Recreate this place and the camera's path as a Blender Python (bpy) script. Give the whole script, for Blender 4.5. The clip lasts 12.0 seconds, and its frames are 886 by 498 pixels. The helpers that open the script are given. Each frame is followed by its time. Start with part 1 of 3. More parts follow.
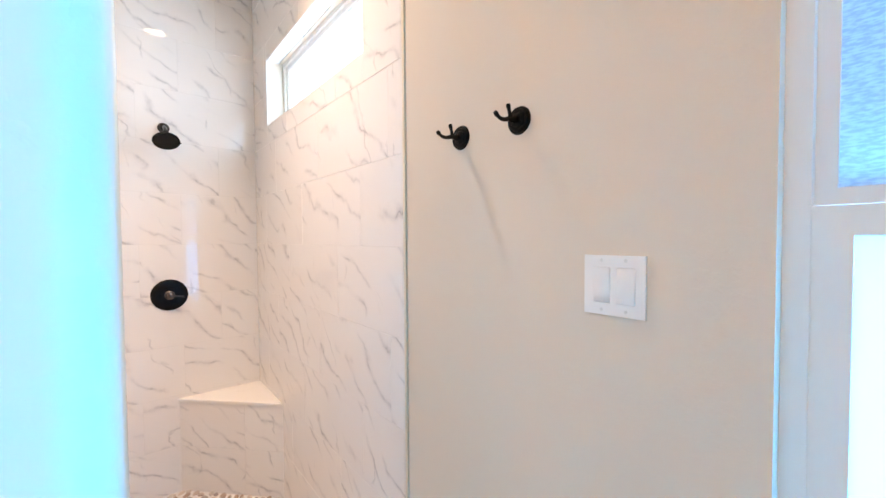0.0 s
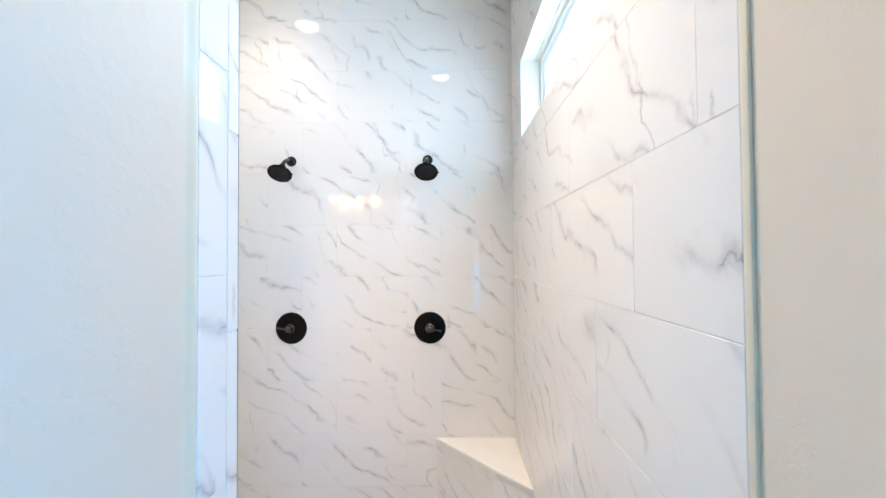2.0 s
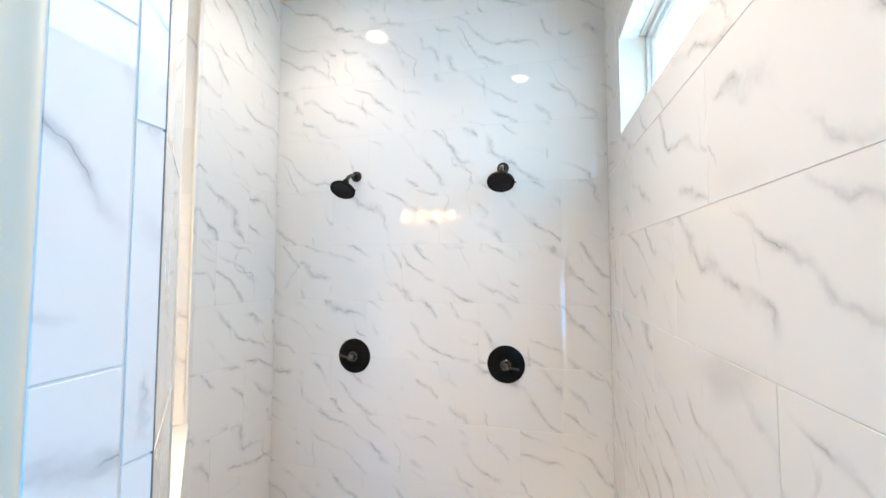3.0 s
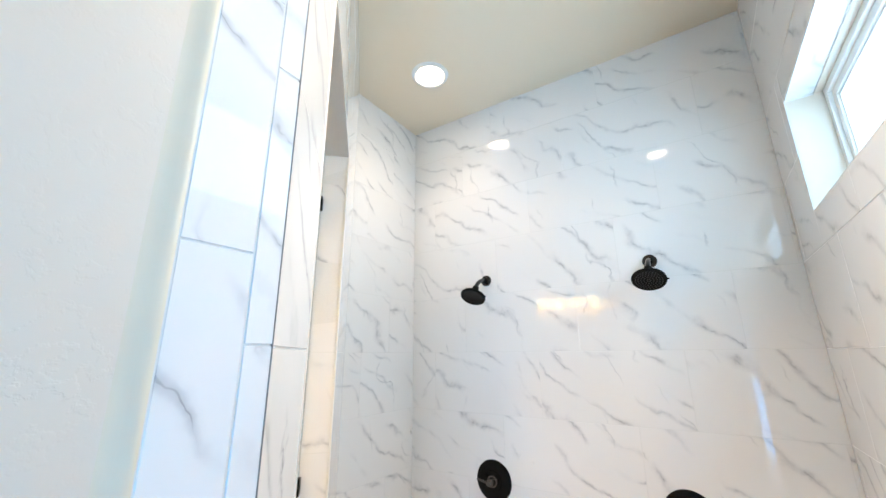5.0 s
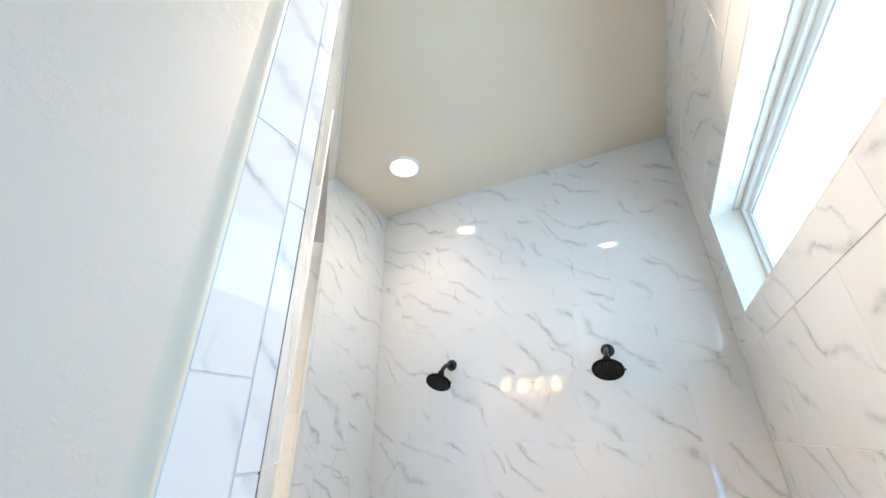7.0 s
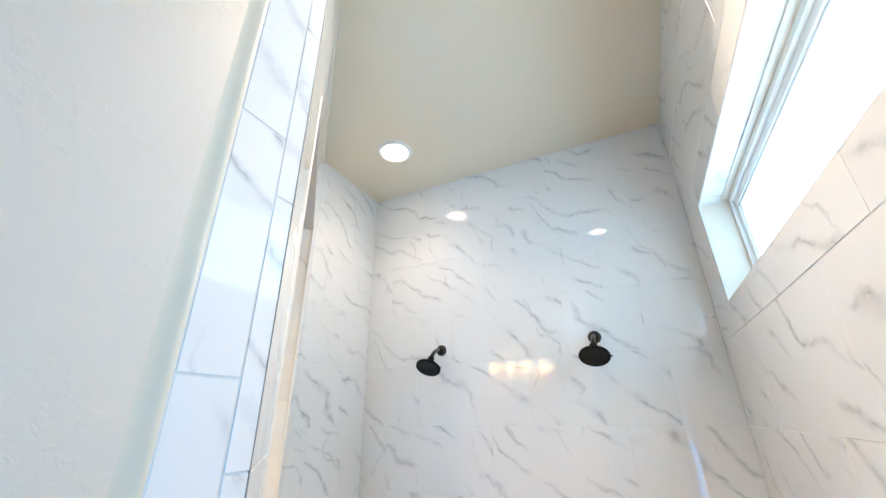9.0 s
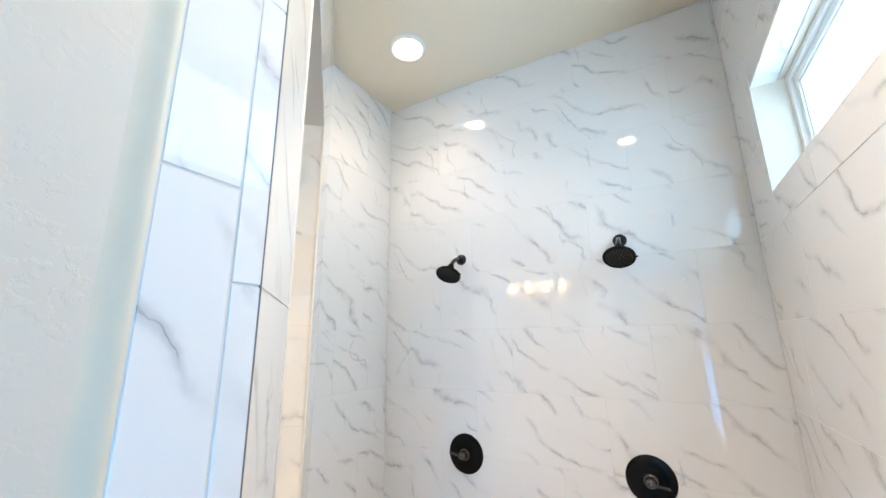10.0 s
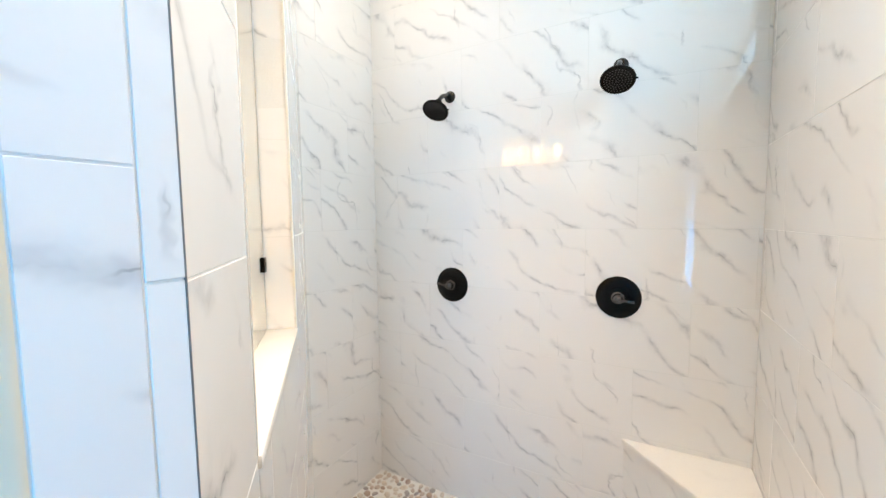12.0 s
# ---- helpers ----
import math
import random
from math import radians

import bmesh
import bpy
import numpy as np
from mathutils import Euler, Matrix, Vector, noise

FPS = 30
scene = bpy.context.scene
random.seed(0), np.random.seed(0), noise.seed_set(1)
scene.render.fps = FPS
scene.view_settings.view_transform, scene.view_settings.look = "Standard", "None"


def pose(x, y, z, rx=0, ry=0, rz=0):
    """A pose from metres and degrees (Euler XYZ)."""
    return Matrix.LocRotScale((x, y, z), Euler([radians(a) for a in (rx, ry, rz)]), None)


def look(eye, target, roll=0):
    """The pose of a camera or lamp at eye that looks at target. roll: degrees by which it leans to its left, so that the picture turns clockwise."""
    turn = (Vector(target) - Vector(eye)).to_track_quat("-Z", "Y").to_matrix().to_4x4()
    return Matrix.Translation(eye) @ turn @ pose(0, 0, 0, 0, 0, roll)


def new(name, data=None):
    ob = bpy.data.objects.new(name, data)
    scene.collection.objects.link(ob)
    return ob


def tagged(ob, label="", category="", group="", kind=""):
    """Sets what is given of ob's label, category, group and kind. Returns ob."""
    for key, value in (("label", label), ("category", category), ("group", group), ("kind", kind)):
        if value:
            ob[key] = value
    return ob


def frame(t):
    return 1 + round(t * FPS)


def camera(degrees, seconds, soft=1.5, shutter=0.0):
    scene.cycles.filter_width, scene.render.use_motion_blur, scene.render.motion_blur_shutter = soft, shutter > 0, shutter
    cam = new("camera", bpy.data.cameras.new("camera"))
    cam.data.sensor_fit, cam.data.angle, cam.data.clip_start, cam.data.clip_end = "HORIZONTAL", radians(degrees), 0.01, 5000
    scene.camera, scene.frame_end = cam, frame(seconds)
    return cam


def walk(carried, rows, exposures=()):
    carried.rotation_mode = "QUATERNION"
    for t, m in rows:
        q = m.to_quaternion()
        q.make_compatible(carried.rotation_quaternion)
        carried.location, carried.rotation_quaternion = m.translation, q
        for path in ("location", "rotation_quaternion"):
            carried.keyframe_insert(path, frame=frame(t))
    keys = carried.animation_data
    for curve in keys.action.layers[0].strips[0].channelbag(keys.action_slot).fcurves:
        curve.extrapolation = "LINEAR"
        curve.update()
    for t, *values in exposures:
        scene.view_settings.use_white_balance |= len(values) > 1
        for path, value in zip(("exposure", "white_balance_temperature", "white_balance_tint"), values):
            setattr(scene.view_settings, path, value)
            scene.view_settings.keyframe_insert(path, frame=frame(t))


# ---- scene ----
cam = camera(98.4, 12.0)
METRES, EYE, TILT, LEAN, TURN = 1.823, 1.525, 0.0, 0.0, -40.1
ROWS = [
    (0.0, 0.0, 0.0, 0.0, -0.01, -1.68, 0.4),
    (0.5, 0.0419, 0.0963, 0.0343, 10.55, 0.2, 0.29),
    (1.0, 0.0638, 0.1728, 0.0511, 23.4, 0.62, 0.26),
    (1.5, 0.0199, 0.2547, 0.0433, 33.17, 0.61, 0.28),
    (2.0, -0.0534, 0.3456, 0.0458, 41.09, 1.18, 0.37),
    (2.5, -0.1073, 0.4247, 0.0656, 46.8, 2.3, 0.34),
    (4.5, -0.2075, 0.5291, 0.1073, 71.6, 8.6, 0.58),
    (5.0, -0.1729, 0.5055, 0.1461, 73.7, 15.32, 0.44),
    (5.5, -0.162, 0.4918, 0.1593, 72.78, 20.25, 0.36),
    (6.0, -0.1557, 0.4892, 0.1626, 70.98, 23.1, 0.45),
    (6.5, -0.1478, 0.4823, 0.167, 69.25, 24.77, 0.53),
    (7.0, -0.1408, 0.479, 0.1688, 67.87, 25.95, 0.54),
    (9.0, -0.1387, 0.4782, 0.1783, 66.41, 23.44, 0.68),
    (9.5, -0.1611, 0.4779, 0.1564, 67.79, 18.81, 0.63),
    (10.0, -0.1869, 0.4949, 0.1239, 69.26, 13.26, 0.72),
    (10.5, -0.1992, 0.5111, 0.0928, 70.31, 7.86, 0.78),
    (11.0, -0.2027, 0.5164, 0.0686, 70.55, 2.93, 0.79),
    (11.5, -0.204, 0.5165, 0.047, 69.85, -0.96, 0.76),
    (12.0, -0.2031, 0.5217, 0.0089, 68.49, -4.27, 0.72),
]
walk(cam, [(t, pose(0, 0, EYE, TILT, LEAN, TURN) @ pose(METRES * x, METRES * y, METRES * z, 90 + pitch, roll, yaw)) for t, x, y, z, yaw, pitch, roll in ROWS],
     exposures=[(0.0, 0.47, 7800, 26), (0.5, 0.74, 7000, 18), (1.0, 0.73, 6550, 13), (1.5, 0.62, 6550, 13), (2.5, 0.42, 6550, 12), (5.0, 0.33, 6550, 11), (6.5, 0.19, 6550, 11), (9.0, 0.17, 6500, 11), (10.5, 0.36, 6650, 11), (12.0, 0.49, 6800, 10)])

# ---------------------------------------------------------------- light
world = bpy.data.worlds.new("sky")
scene.world = world
world.use_nodes = True
wn = world.node_tree.nodes
sky = wn.new("ShaderNodeTexSky")
sky.sky_type = "NISHITA"
sky.sun_disc = False
sky.sun_elevation, sky.sun_rotation = radians(48), radians(200)
wn["Background"].inputs["Strength"].default_value = 0.12
world.node_tree.links.new(sky.outputs["Color"], wn["Background"].inputs["Color"])

sun_data = bpy.data.lights.new("sun", "SUN")
sun_data.energy, sun_data.angle, sun_data.color = 3.0, radians(0.5), (1.0, 0.95, 0.87)
sun = new("sun", sun_data)
sun.matrix_world = look((-3, -6, 8), (0, 0, 0))


def area_lamp(name, m, width, height, watts, colour):
    data = bpy.data.lights.new(name, "AREA")
    data.shape, data.size, data.size_y, data.energy, data.color = "RECTANGLE", width, height, watts, colour
    ob = new(name, data)
    ob.matrix_world = m
    return ob


# ---------------------------------------------------------------- plan, in metres
XR, YF, XL, XA = 0.700, 2.777, -1.102, 0.001     # shower walls: east, north, west; face of the partition
ZC = 3.26                                         # ceiling
DIAG = Vector((0.001, 1.137, 0))                 # start of the diagonal wall
S2 = math.sqrt(0.5)
OPEN_U = (0.239, 0.959)                           # opening in the diagonal wall, along it
SILL_Z, HEAD_Z, DIAG_LEN, DIAG_T = 1.200, 2.523, 1.553, 0.15
WIN_Y, WIN_Z = (1.287, 2.486), (2.208, 2.610)     # transom window of the shower
BWIN_Y, BWIN_Z = (-1.60, 0.109), (0.64, 2.18)     # bathroom window
ROW, ROW0, TILE = 0.3035, -0.0220, 0.611          # courses of tile
TRIM_Y = 1.027                                    # where tile meets paint on the east wall
YV, XV, YS, XW = -0.62, -0.45, -2.6, -2.6         # vanity wall and its end, bathroom walls: south, west


SKY_COLOUR = (0.03, 0.455, 1.0)
area_lamp("daylight_shower_window", look((0.853, 1.8865, 2.409), (0, 1.8865, 2.409)), 1.20, 0.40, 8.2, (0.50, 0.79, 1.0))
area_lamp("daylight_bath_lower", look((0.853, -0.745, 1.09), (0, -0.745, 1.09)), 1.71, 0.92, 36, SKY_COLOUR)
area_lamp("daylight_bath_upper", look((0.853, -0.035, 1.88), (0, -0.035, 1.88)), 0.29, 0.62, 0.6, (0.12, 0.46, 1.0))
area_lamp("daylight_bath_upper_south", look((0.853, -0.93, 1.88), (0, -0.93, 1.88)), 1.31, 0.62, 10, (0.06, 0.48, 1.0))


# ---------------------------------------------------------------- materials
def material(name):
    m = bpy.data.materials.new(name)
    m.use_nodes = True
    return m, m.node_tree.nodes, m.node_tree.links, m.node_tree.nodes["Principled BSDF"]


def noise_node(n, l, vector, scale, detail=4.0, rough=0.5, distortion=0.0):
    t = n.new("ShaderNodeTexNoise")
    t.inputs["Scale"].default_value, t.inputs["Detail"].default_value = scale, detail
    t.inputs["Roughness"].default_value, t.inputs["Distortion"].default_value = rough, distortion
    if vector is not None:
        l.new(vector, t.inputs["Vector"])
    return t


def maths(n, l, op, a, b=None, clamp=False):
    t = n.new("ShaderNodeMath")
    t.operation, t.use_clamp = op, clamp
    for i, v in enumerate((a, b)):
        if v is None:
            continue
        if isinstance(v, (int, float)):
            t.inputs[i].default_value = v
        else:
            l.new(v, t.inputs[i])
    return t.outputs[0]


def ramp(n, l, value, lo, hi, a=0.0, b=1.0):
    t = n.new("ShaderNodeMapRange")
    t.interpolation_type = "SMOOTHSTEP"
    for key, v in (("From Min", lo), ("From Max", hi), ("To Min", a), ("To Max", b)):
        t.inputs[key].default_value = v
    l.new(value, t.inputs["Value"])
    return t.outputs[0]


def mix_colour(n, l, fac, a, b):
    t = n.new("ShaderNodeMix")
    t.data_type = "RGBA"
    for sock, v in ((t.inputs[0], fac), (t.inputs[6], a), (t.inputs[7], b)):
        if isinstance(v, tuple):
            sock.default_value = (*v, 1)
        elif isinstance(v, (int, float)):
            sock.default_value = v
        else:
            l.new(v, sock)
    return t.outputs[2]


def bump(n, l, b, height, strength, distance):
    t = n.new("ShaderNodeBump")
    t.inputs["Strength"].default_value, t.inputs["Distance"].default_value = strength, distance
    l.new(height, t.inputs["Height"])
    l.new(t.outputs[0], b.inputs["Normal"])


def plain(name, colour, rough=0.5, metal=0.0, spread=0.03, scale=30.0, relief=0.0):
    """A surface with slight variation of tone, sheen and relief."""
    m, n, l, b = material(name)
    co = n.new("ShaderNodeTexCoord").outputs["Object"]
    t = noise_node(n, l, co, scale, 5)
    dark = tuple(c * (1 - spread) for c in colour)
    light = tuple(min(1, c * (1 + spread)) for c in colour)
    l.new(mix_colour(n, l, t.outputs[0], dark, light), b.inputs["Base Color"])
    l.new(ramp(n, l, t.outputs[0], 0.2, 0.8, rough * 0.85, min(1, rough * 1.15)), b.inputs["Roughness"])
    b.inputs["Metallic"].default_value = metal
    if relief:
        bump(n, l, b, t.outputs[0], 0.4, relief)
    return m


def even(name, colour, rough):
    """Moulded plastic: one tone, with a very fine grain in its sheen."""
    m, n, l, b = material(name)
    co = n.new("ShaderNodeTexCoord").outputs["Object"]
    b.inputs["Base Color"].default_value = (*colour, 1)
    b.inputs["Roughness"].default_value = rough
    bump(n, l, b, noise_node(n, l, co, 900, 2).outputs[0], 0.05, 0.0002)
    return m


def paint(name, colour):
    """Wall paint over a sprayed orange-peel texture."""
    m, n, l, b = material(name)
    pos = n.new("ShaderNodeNewGeometry").outputs["Position"]
    broad, peel, fine = noise_node(n, l, pos, 1.3, 3), noise_node(n, l, pos, 52, 4, 0.6, 0.2), noise_node(n, l, pos, 260, 2)
    area = noise_node(n, l, pos, 7.0, 2)
    dark = tuple(c * 0.955 for c in colour)
    l.new(mix_colour(n, l, broad.outputs[0], dark, colour), b.inputs["Base Color"])
    b.inputs["Roughness"].default_value = 0.5
    flat = maths(n, l, "MULTIPLY", ramp(n, l, peel.outputs[0], 0.50, 0.58), ramp(n, l, area.outputs[0], 0.40, 0.62, 0.15, 1.0))
    h = maths(n, l, "ADD", flat, maths(n, l, "MULTIPLY", fine.outputs[0], 0.12))
    bump(n, l, b, h, 0.14, 0.0010)
    return m


def marble():
    """Polished porcelain: white body, soft grey clouds and broken diagonal veins, another piece of slab on every tile."""
    m, n, l, b = material("marble tile")
    co = n.new("ShaderNodeTexCoord").outputs["Object"]
    rnd = n.new("ShaderNodeObjectInfo").outputs["Random"]
    shift = n.new("ShaderNodeCombineXYZ")
    l.new(maths(n, l, "MULTIPLY", rnd, 37.0), shift.inputs[0])
    l.new(maths(n, l, "MULTIPLY", rnd, 91.0), shift.inputs[2])
    add = n.new("ShaderNodeVectorMath")
    l.new(co, add.inputs[0])
    l.new(shift.outputs[0], add.inputs[1])
    # veins: grey bands with thin dark cores, broken up by patches

    def skewed(angle, along, across, wobble):
        """Slab coordinates turned by an angle, roughened a little and squeezed across the veins."""
        k = n.new("ShaderNodeMapping")
        k.vector_type = "TEXTURE"
        k.inputs["Rotation"].default_value = (0, radians(angle), 0)
        l.new(add.outputs[0], k.inputs["Vector"])
        w = noise_node(n, l, add.outputs[0], 15.0, 3, 0.6)
        off = n.new("ShaderNodeVectorMath")
        off.operation = "MULTIPLY_ADD"
        l.new(w.outputs["Color"], off.inputs[0])
        off.inputs[1].default_value = (wobble, wobble, wobble)
        l.new(k.outputs[0], off.inputs[2])
        t = n.new("ShaderNodeMapping")
        t.inputs["Scale"].default_value = (along, 1, across)
        l.new(off.outputs[0], t.inputs["Vector"])
        return t.outputs[0]

    def ridge(vector, spacing, sway, grain):
        """Distance from wandering lines that run along the slab's x and seldom close."""
        part_z = n.new("ShaderNodeSeparateXYZ")
        l.new(vector, part_z.inputs[0])
        bend_noise, kink = noise_node(n, l, vector, grain, 2, 0.5), noise_node(n, l, vector, grain * 7, 3, 0.6)
        ph = maths(n, l, "MULTIPLY", part_z.outputs[2], math.pi / spacing)
        ph = maths(n, l, "ADD", ph, maths(n, l, "MULTIPLY", bend_noise.outputs[0], sway))
        ph = maths(n, l, "ADD", ph, maths(n, l, "MULTIPLY", kink.outputs[0], 1.1))
        return maths(n, l, "ABSOLUTE", maths(n, l, "SINE", ph))

    def product(*terms):
        out = terms[0]
        for t in terms[1:]:
            out = maths(n, l, "MULTIPLY", out, t)
        return out

    main, cross = ridge(skewed(33, 1.0, 1.0, 0.022), 0.125, 9.5, 2.5), ridge(skewed(66, 1.0, 1.0, 0.026), 0.19, 10.0, 2.2)
    where = noise_node(n, l, skewed(36, 0.7, 1.5, 0.02), 4.4, 2)
    where2 = noise_node(n, l, skewed(52, 0.8, 1.4, 0.02), 4.4, 2)
    broken = noise_node(n, l, add.outputs[0], 17.0, 3)
    on, on2 = ramp(n, l, where.outputs[0], 0.44, 0.58), ramp(n, l, where2.outputs[0], 0.52, 0.64)
    dash = ramp(n, l, broken.outputs[0], 0.46, 0.60)
    haze = product(ramp(n, l, main, 0.60, 0.0), on)
    band = product(ramp(n, l, main, 0.30, 0.02), on, ramp(n, l, broken.outputs[0], 0.30, 0.62))
    core = product(ramp(n, l, main, 0.045, 0.008), ramp(n, l, where.outputs[0], 0.49, 0.60), dash)
    band2 = product(ramp(n, l, cross, 0.15, 0.01), on2)
    core2 = product(ramp(n, l, cross, 0.035, 0.005), ramp(n, l, where2.outputs[0], 0.55, 0.66), dash)
    body = noise_node(n, l, add.outputs[0], 2.2, 2)
    c = mix_colour(n, l, body.outputs[0], (0.81, 0.79, 0.775), (0.87, 0.86, 0.85))
    for mask, share, tone in ((haze, 0.24, 0.48), (band, 0.44, 0.40), (band2, 0.34, 0.42), (core, 0.50, 0.20), (core2, 0.50, 0.20)):
        c = mix_colour(n, l, maths(n, l, "MULTIPLY", mask, share), c, (tone, tone, tone * 1.05))
    l.new(c, b.inputs["Base Color"])
    l.new(ramp(n, l, body.outputs[0], 0.3, 0.7, 0.006, 0.016), b.inputs["Roughness"])
    b.inputs["IOR"].default_value = 1.58
    wav = noise_node(n, l, co, 3.0, 1)
    bump(n, l, b, wav.outputs[0], 0.05, 0.004)
    return m


def quartz():
    m, n, l, b = material("white quartz slab")
    co = n.new("ShaderNodeTexCoord").outputs["Object"]
    a, f = noise_node(n, l, co, 4.0, 5, 0.6, 0.6), noise_node(n, l, co, 160, 2)
    c = mix_colour(n, l, ramp(n, l, a.outputs[0], 0.52, 0.75, 0, 0.35), (0.86, 0.845, 0.82), (0.70, 0.68, 0.66))
    c = mix_colour(n, l, ramp(n, l, f.outputs[0], 0.6, 0.75, 0, 0.2), c, (0.62, 0.60, 0.58))
    l.new(c, b.inputs["Base Color"])
    b.inputs["Roughness"].default_value = 0.14
    return m


def pebble():
    """River stones: cream, tan, brown and grey, one tone to a stone."""
    m, n, l, b = material("river pebble")
    info, geo = n.new("ShaderNodeObjectInfo"), n.new("ShaderNodeNewGeometry")
    pick = maths(n, l, "FRACT", maths(n, l, "ADD", info.outputs["Random"], geo.outputs["Random Per Island"]))
    r = n.new("ShaderNodeValToRGB")
    e = r.color_ramp.elements
    e[0].position, e[0].color = 0.0, (0.56, 0.47, 0.40, 1)
    e[1].position, e[1].color = 1.0, (0.60, 0.55, 0.50, 1)
    for p, col in ((0.2, (0.62, 0.56, 0.50, 1)), (0.4, (0.40, 0.30, 0.24, 1)), (0.6, (0.36, 0.33, 0.32, 1)), (0.8, (0.66, 0.58, 0.50, 1))):
        x = e.new(p)
        x.color = col
    r.color_ramp.interpolation = "CONSTANT"
    l.new(pick, r.inputs[0])
    t = noise_node(n, l, geo.outputs["Position"], 60, 4)
    l.new(mix_colour(n, l, ramp(n, l, t.outputs[0], 0.45, 0.8, 0, 0.5), r.outputs[0], (0.30, 0.26, 0.23)), b.inputs["Base Color"])
    b.inputs["Roughness"].default_value = 0.4
    bump(n, l, b, t.outputs[0], 0.3, 0.001)
    return m


def bronze():
    m, n, l, b = material("oil-rubbed black bronze")
    co = n.new("ShaderNodeTexCoord").outputs["Object"]
    t = noise_node(n, l, co, 45, 5)
    l.new(mix_colour(n, l, t.outputs[0], (0.0035, 0.0033, 0.0033), (0.0048, 0.0044, 0.0044)), b.inputs["Base Color"])
    l.new(ramp(n, l, t.outputs[0], 0.3, 0.7, 0.23, 0.26), b.inputs["Roughness"])
    b.inputs["Specular IOR Level"].default_value = 0.16
    return m


def polished_bronze():
    m, n, l, b = material("polished black bronze")
    co = n.new("ShaderNodeTexCoord").outputs["Object"]
    t = noise_node(n, l, co, 60, 4)
    l.new(mix_colour(n, l, t.outputs[0], (0.010, 0.009, 0.008), (0.018, 0.015, 0.013)), b.inputs["Base Color"])
    l.new(ramp(n, l, t.outputs[0], 0.3, 0.7, 0.10, 0.16), b.inputs["Roughness"])
    return m


def glass(name, colour, rough):
    m, n, l, b = material(name)
    b.inputs["Base Color"].default_value = (*colour, 1)
    b.inputs["Transmission Weight"].default_value = 1.0
    b.inputs["Roughness"].default_value = rough
    b.inputs["IOR"].default_value = 1.45
    return m


def privacy_glass(name, colour, pattern):
    """Etched or rain-patterned glass: it scatters what comes through and keeps a faint gloss."""
    m, n, l, b = material(name)
    pos = n.new("ShaderNodeNewGeometry").outputs["Position"]
    k = n.new("ShaderNodeMapping")
    k.inputs["Scale"].default_value = (1, 0.5, 1.7)
    l.new(pos, k.inputs["Vector"])
    grain = noise_node(n, l, k.outputs[0], 170, 3)
    through_light = n.new("ShaderNodeBsdfTranslucent")
    dark = tuple(c * (1 - pattern) for c in colour)
    l.new(mix_colour(n, l, ramp(n, l, grain.outputs[0], 0.35, 0.65), dark, colour), through_light.inputs["Color"])
    gloss = n.new("ShaderNodeBsdfGlossy")
    gloss.inputs["Roughness"].default_value = 0.25
    mixed = n.new("ShaderNodeMixShader")
    mixed.inputs[0].default_value = 0.06
    l.new(through_light.outputs[0], mixed.inputs[1])
    l.new(gloss.outputs[0], mixed.inputs[2])
    n.remove(b)
    l.new(mixed.outputs[0], n["Material Output"].inputs["Surface"])
    return m


def glow(name, colour, strength):
    m, n, l, b = material(name)
    b.inputs["Base Color"].default_value = (0.9, 0.9, 0.88, 1)
    b.inputs["Emission Color"].default_value = (*colour, 1)
    b.inputs["Emission Strength"].default_value = strength
    return m


MARBLE, QUARTZ, PEBBLE, BRONZE, POLISHED = marble(), quartz(), pebble(), bronze(), polished_bronze()
WALL = paint("warm beige wall paint", (0.76, 0.665, 0.56))
CEIL = paint("tan ceiling paint", (0.86, 0.755, 0.60))
GROUT = plain("pale grey grout", (0.74, 0.73, 0.71), 0.9, spread=0.06, scale=180, relief=0.0004)
TRIM = plain("almond edge trim", (0.76, 0.68, 0.54), 0.35)
WHITE_TRIM = plain("white edge trim", (0.80, 0.79, 0.76), 0.35)
VINYL = even("white window vinyl", (0.86, 0.855, 0.83), 0.32)
PLASTIC = even("white switch plastic", (0.85, 0.85, 0.84), 0.3)
DARK_GAP = plain("dark grey sealant", (0.16, 0.165, 0.17), 0.7)
FLOOR = plain("grey beige floor tile", (0.42, 0.38, 0.34), 0.4, spread=0.15, scale=6)
RUBBER = plain("grey nozzle rubber", (0.045, 0.045, 0.045), 0.5)
SCREW = even("painted screw", (0.74, 0.74, 0.72), 0.35)
CLEAR = glass("clear tempered glass", (0.93, 0.97, 0.95), 0.0)
OBSCURE = privacy_glass("obscure glass", (0.82, 0.92, 1.0), 0.25)
FROST = privacy_glass("frosted glass", (0.92, 0.96, 1.0), 0.0)
LAMP_DISC = glow("downlight lens", (1.0, 0.80, 0.55), 22)
SHADE_GLOW = glow("lit lamp glass", (1.0, 0.60, 0.22), 47)
GUNMETAL = plain("dark gunmetal", (0.11, 0.10, 0.095), 0.25, 0.8)
NICKEL = plain("brushed nickel", (0.5, 0.48, 0.45), 0.3, 1.0)


# ---------------------------------------------------------------- mesh helpers
def part(name, bm, mat, parent=None, label="", m=None, smooth=True):
    """Links a bmesh as one mesh object, under a thing or a part if one is given."""
    me = bpy.data.meshes.new(name)
    bmesh.ops.recalc_face_normals(bm, faces=bm.faces)
    bm.to_mesh(me)
    bm.free()
    me.materials.append(mat)
    if smooth:
        me.shade_smooth()
        me.set_sharp_from_angle(angle=radians(35))
    ob = new(name, me)
    ob.parent = parent
    if m is not None:
        ob.matrix_local = m
    return tagged(ob, label)


def empty(name, m, **tags):
    ob = new(name)
    ob.empty_display_size = 0.05
    ob.matrix_world = m
    return tagged(ob, **tags)


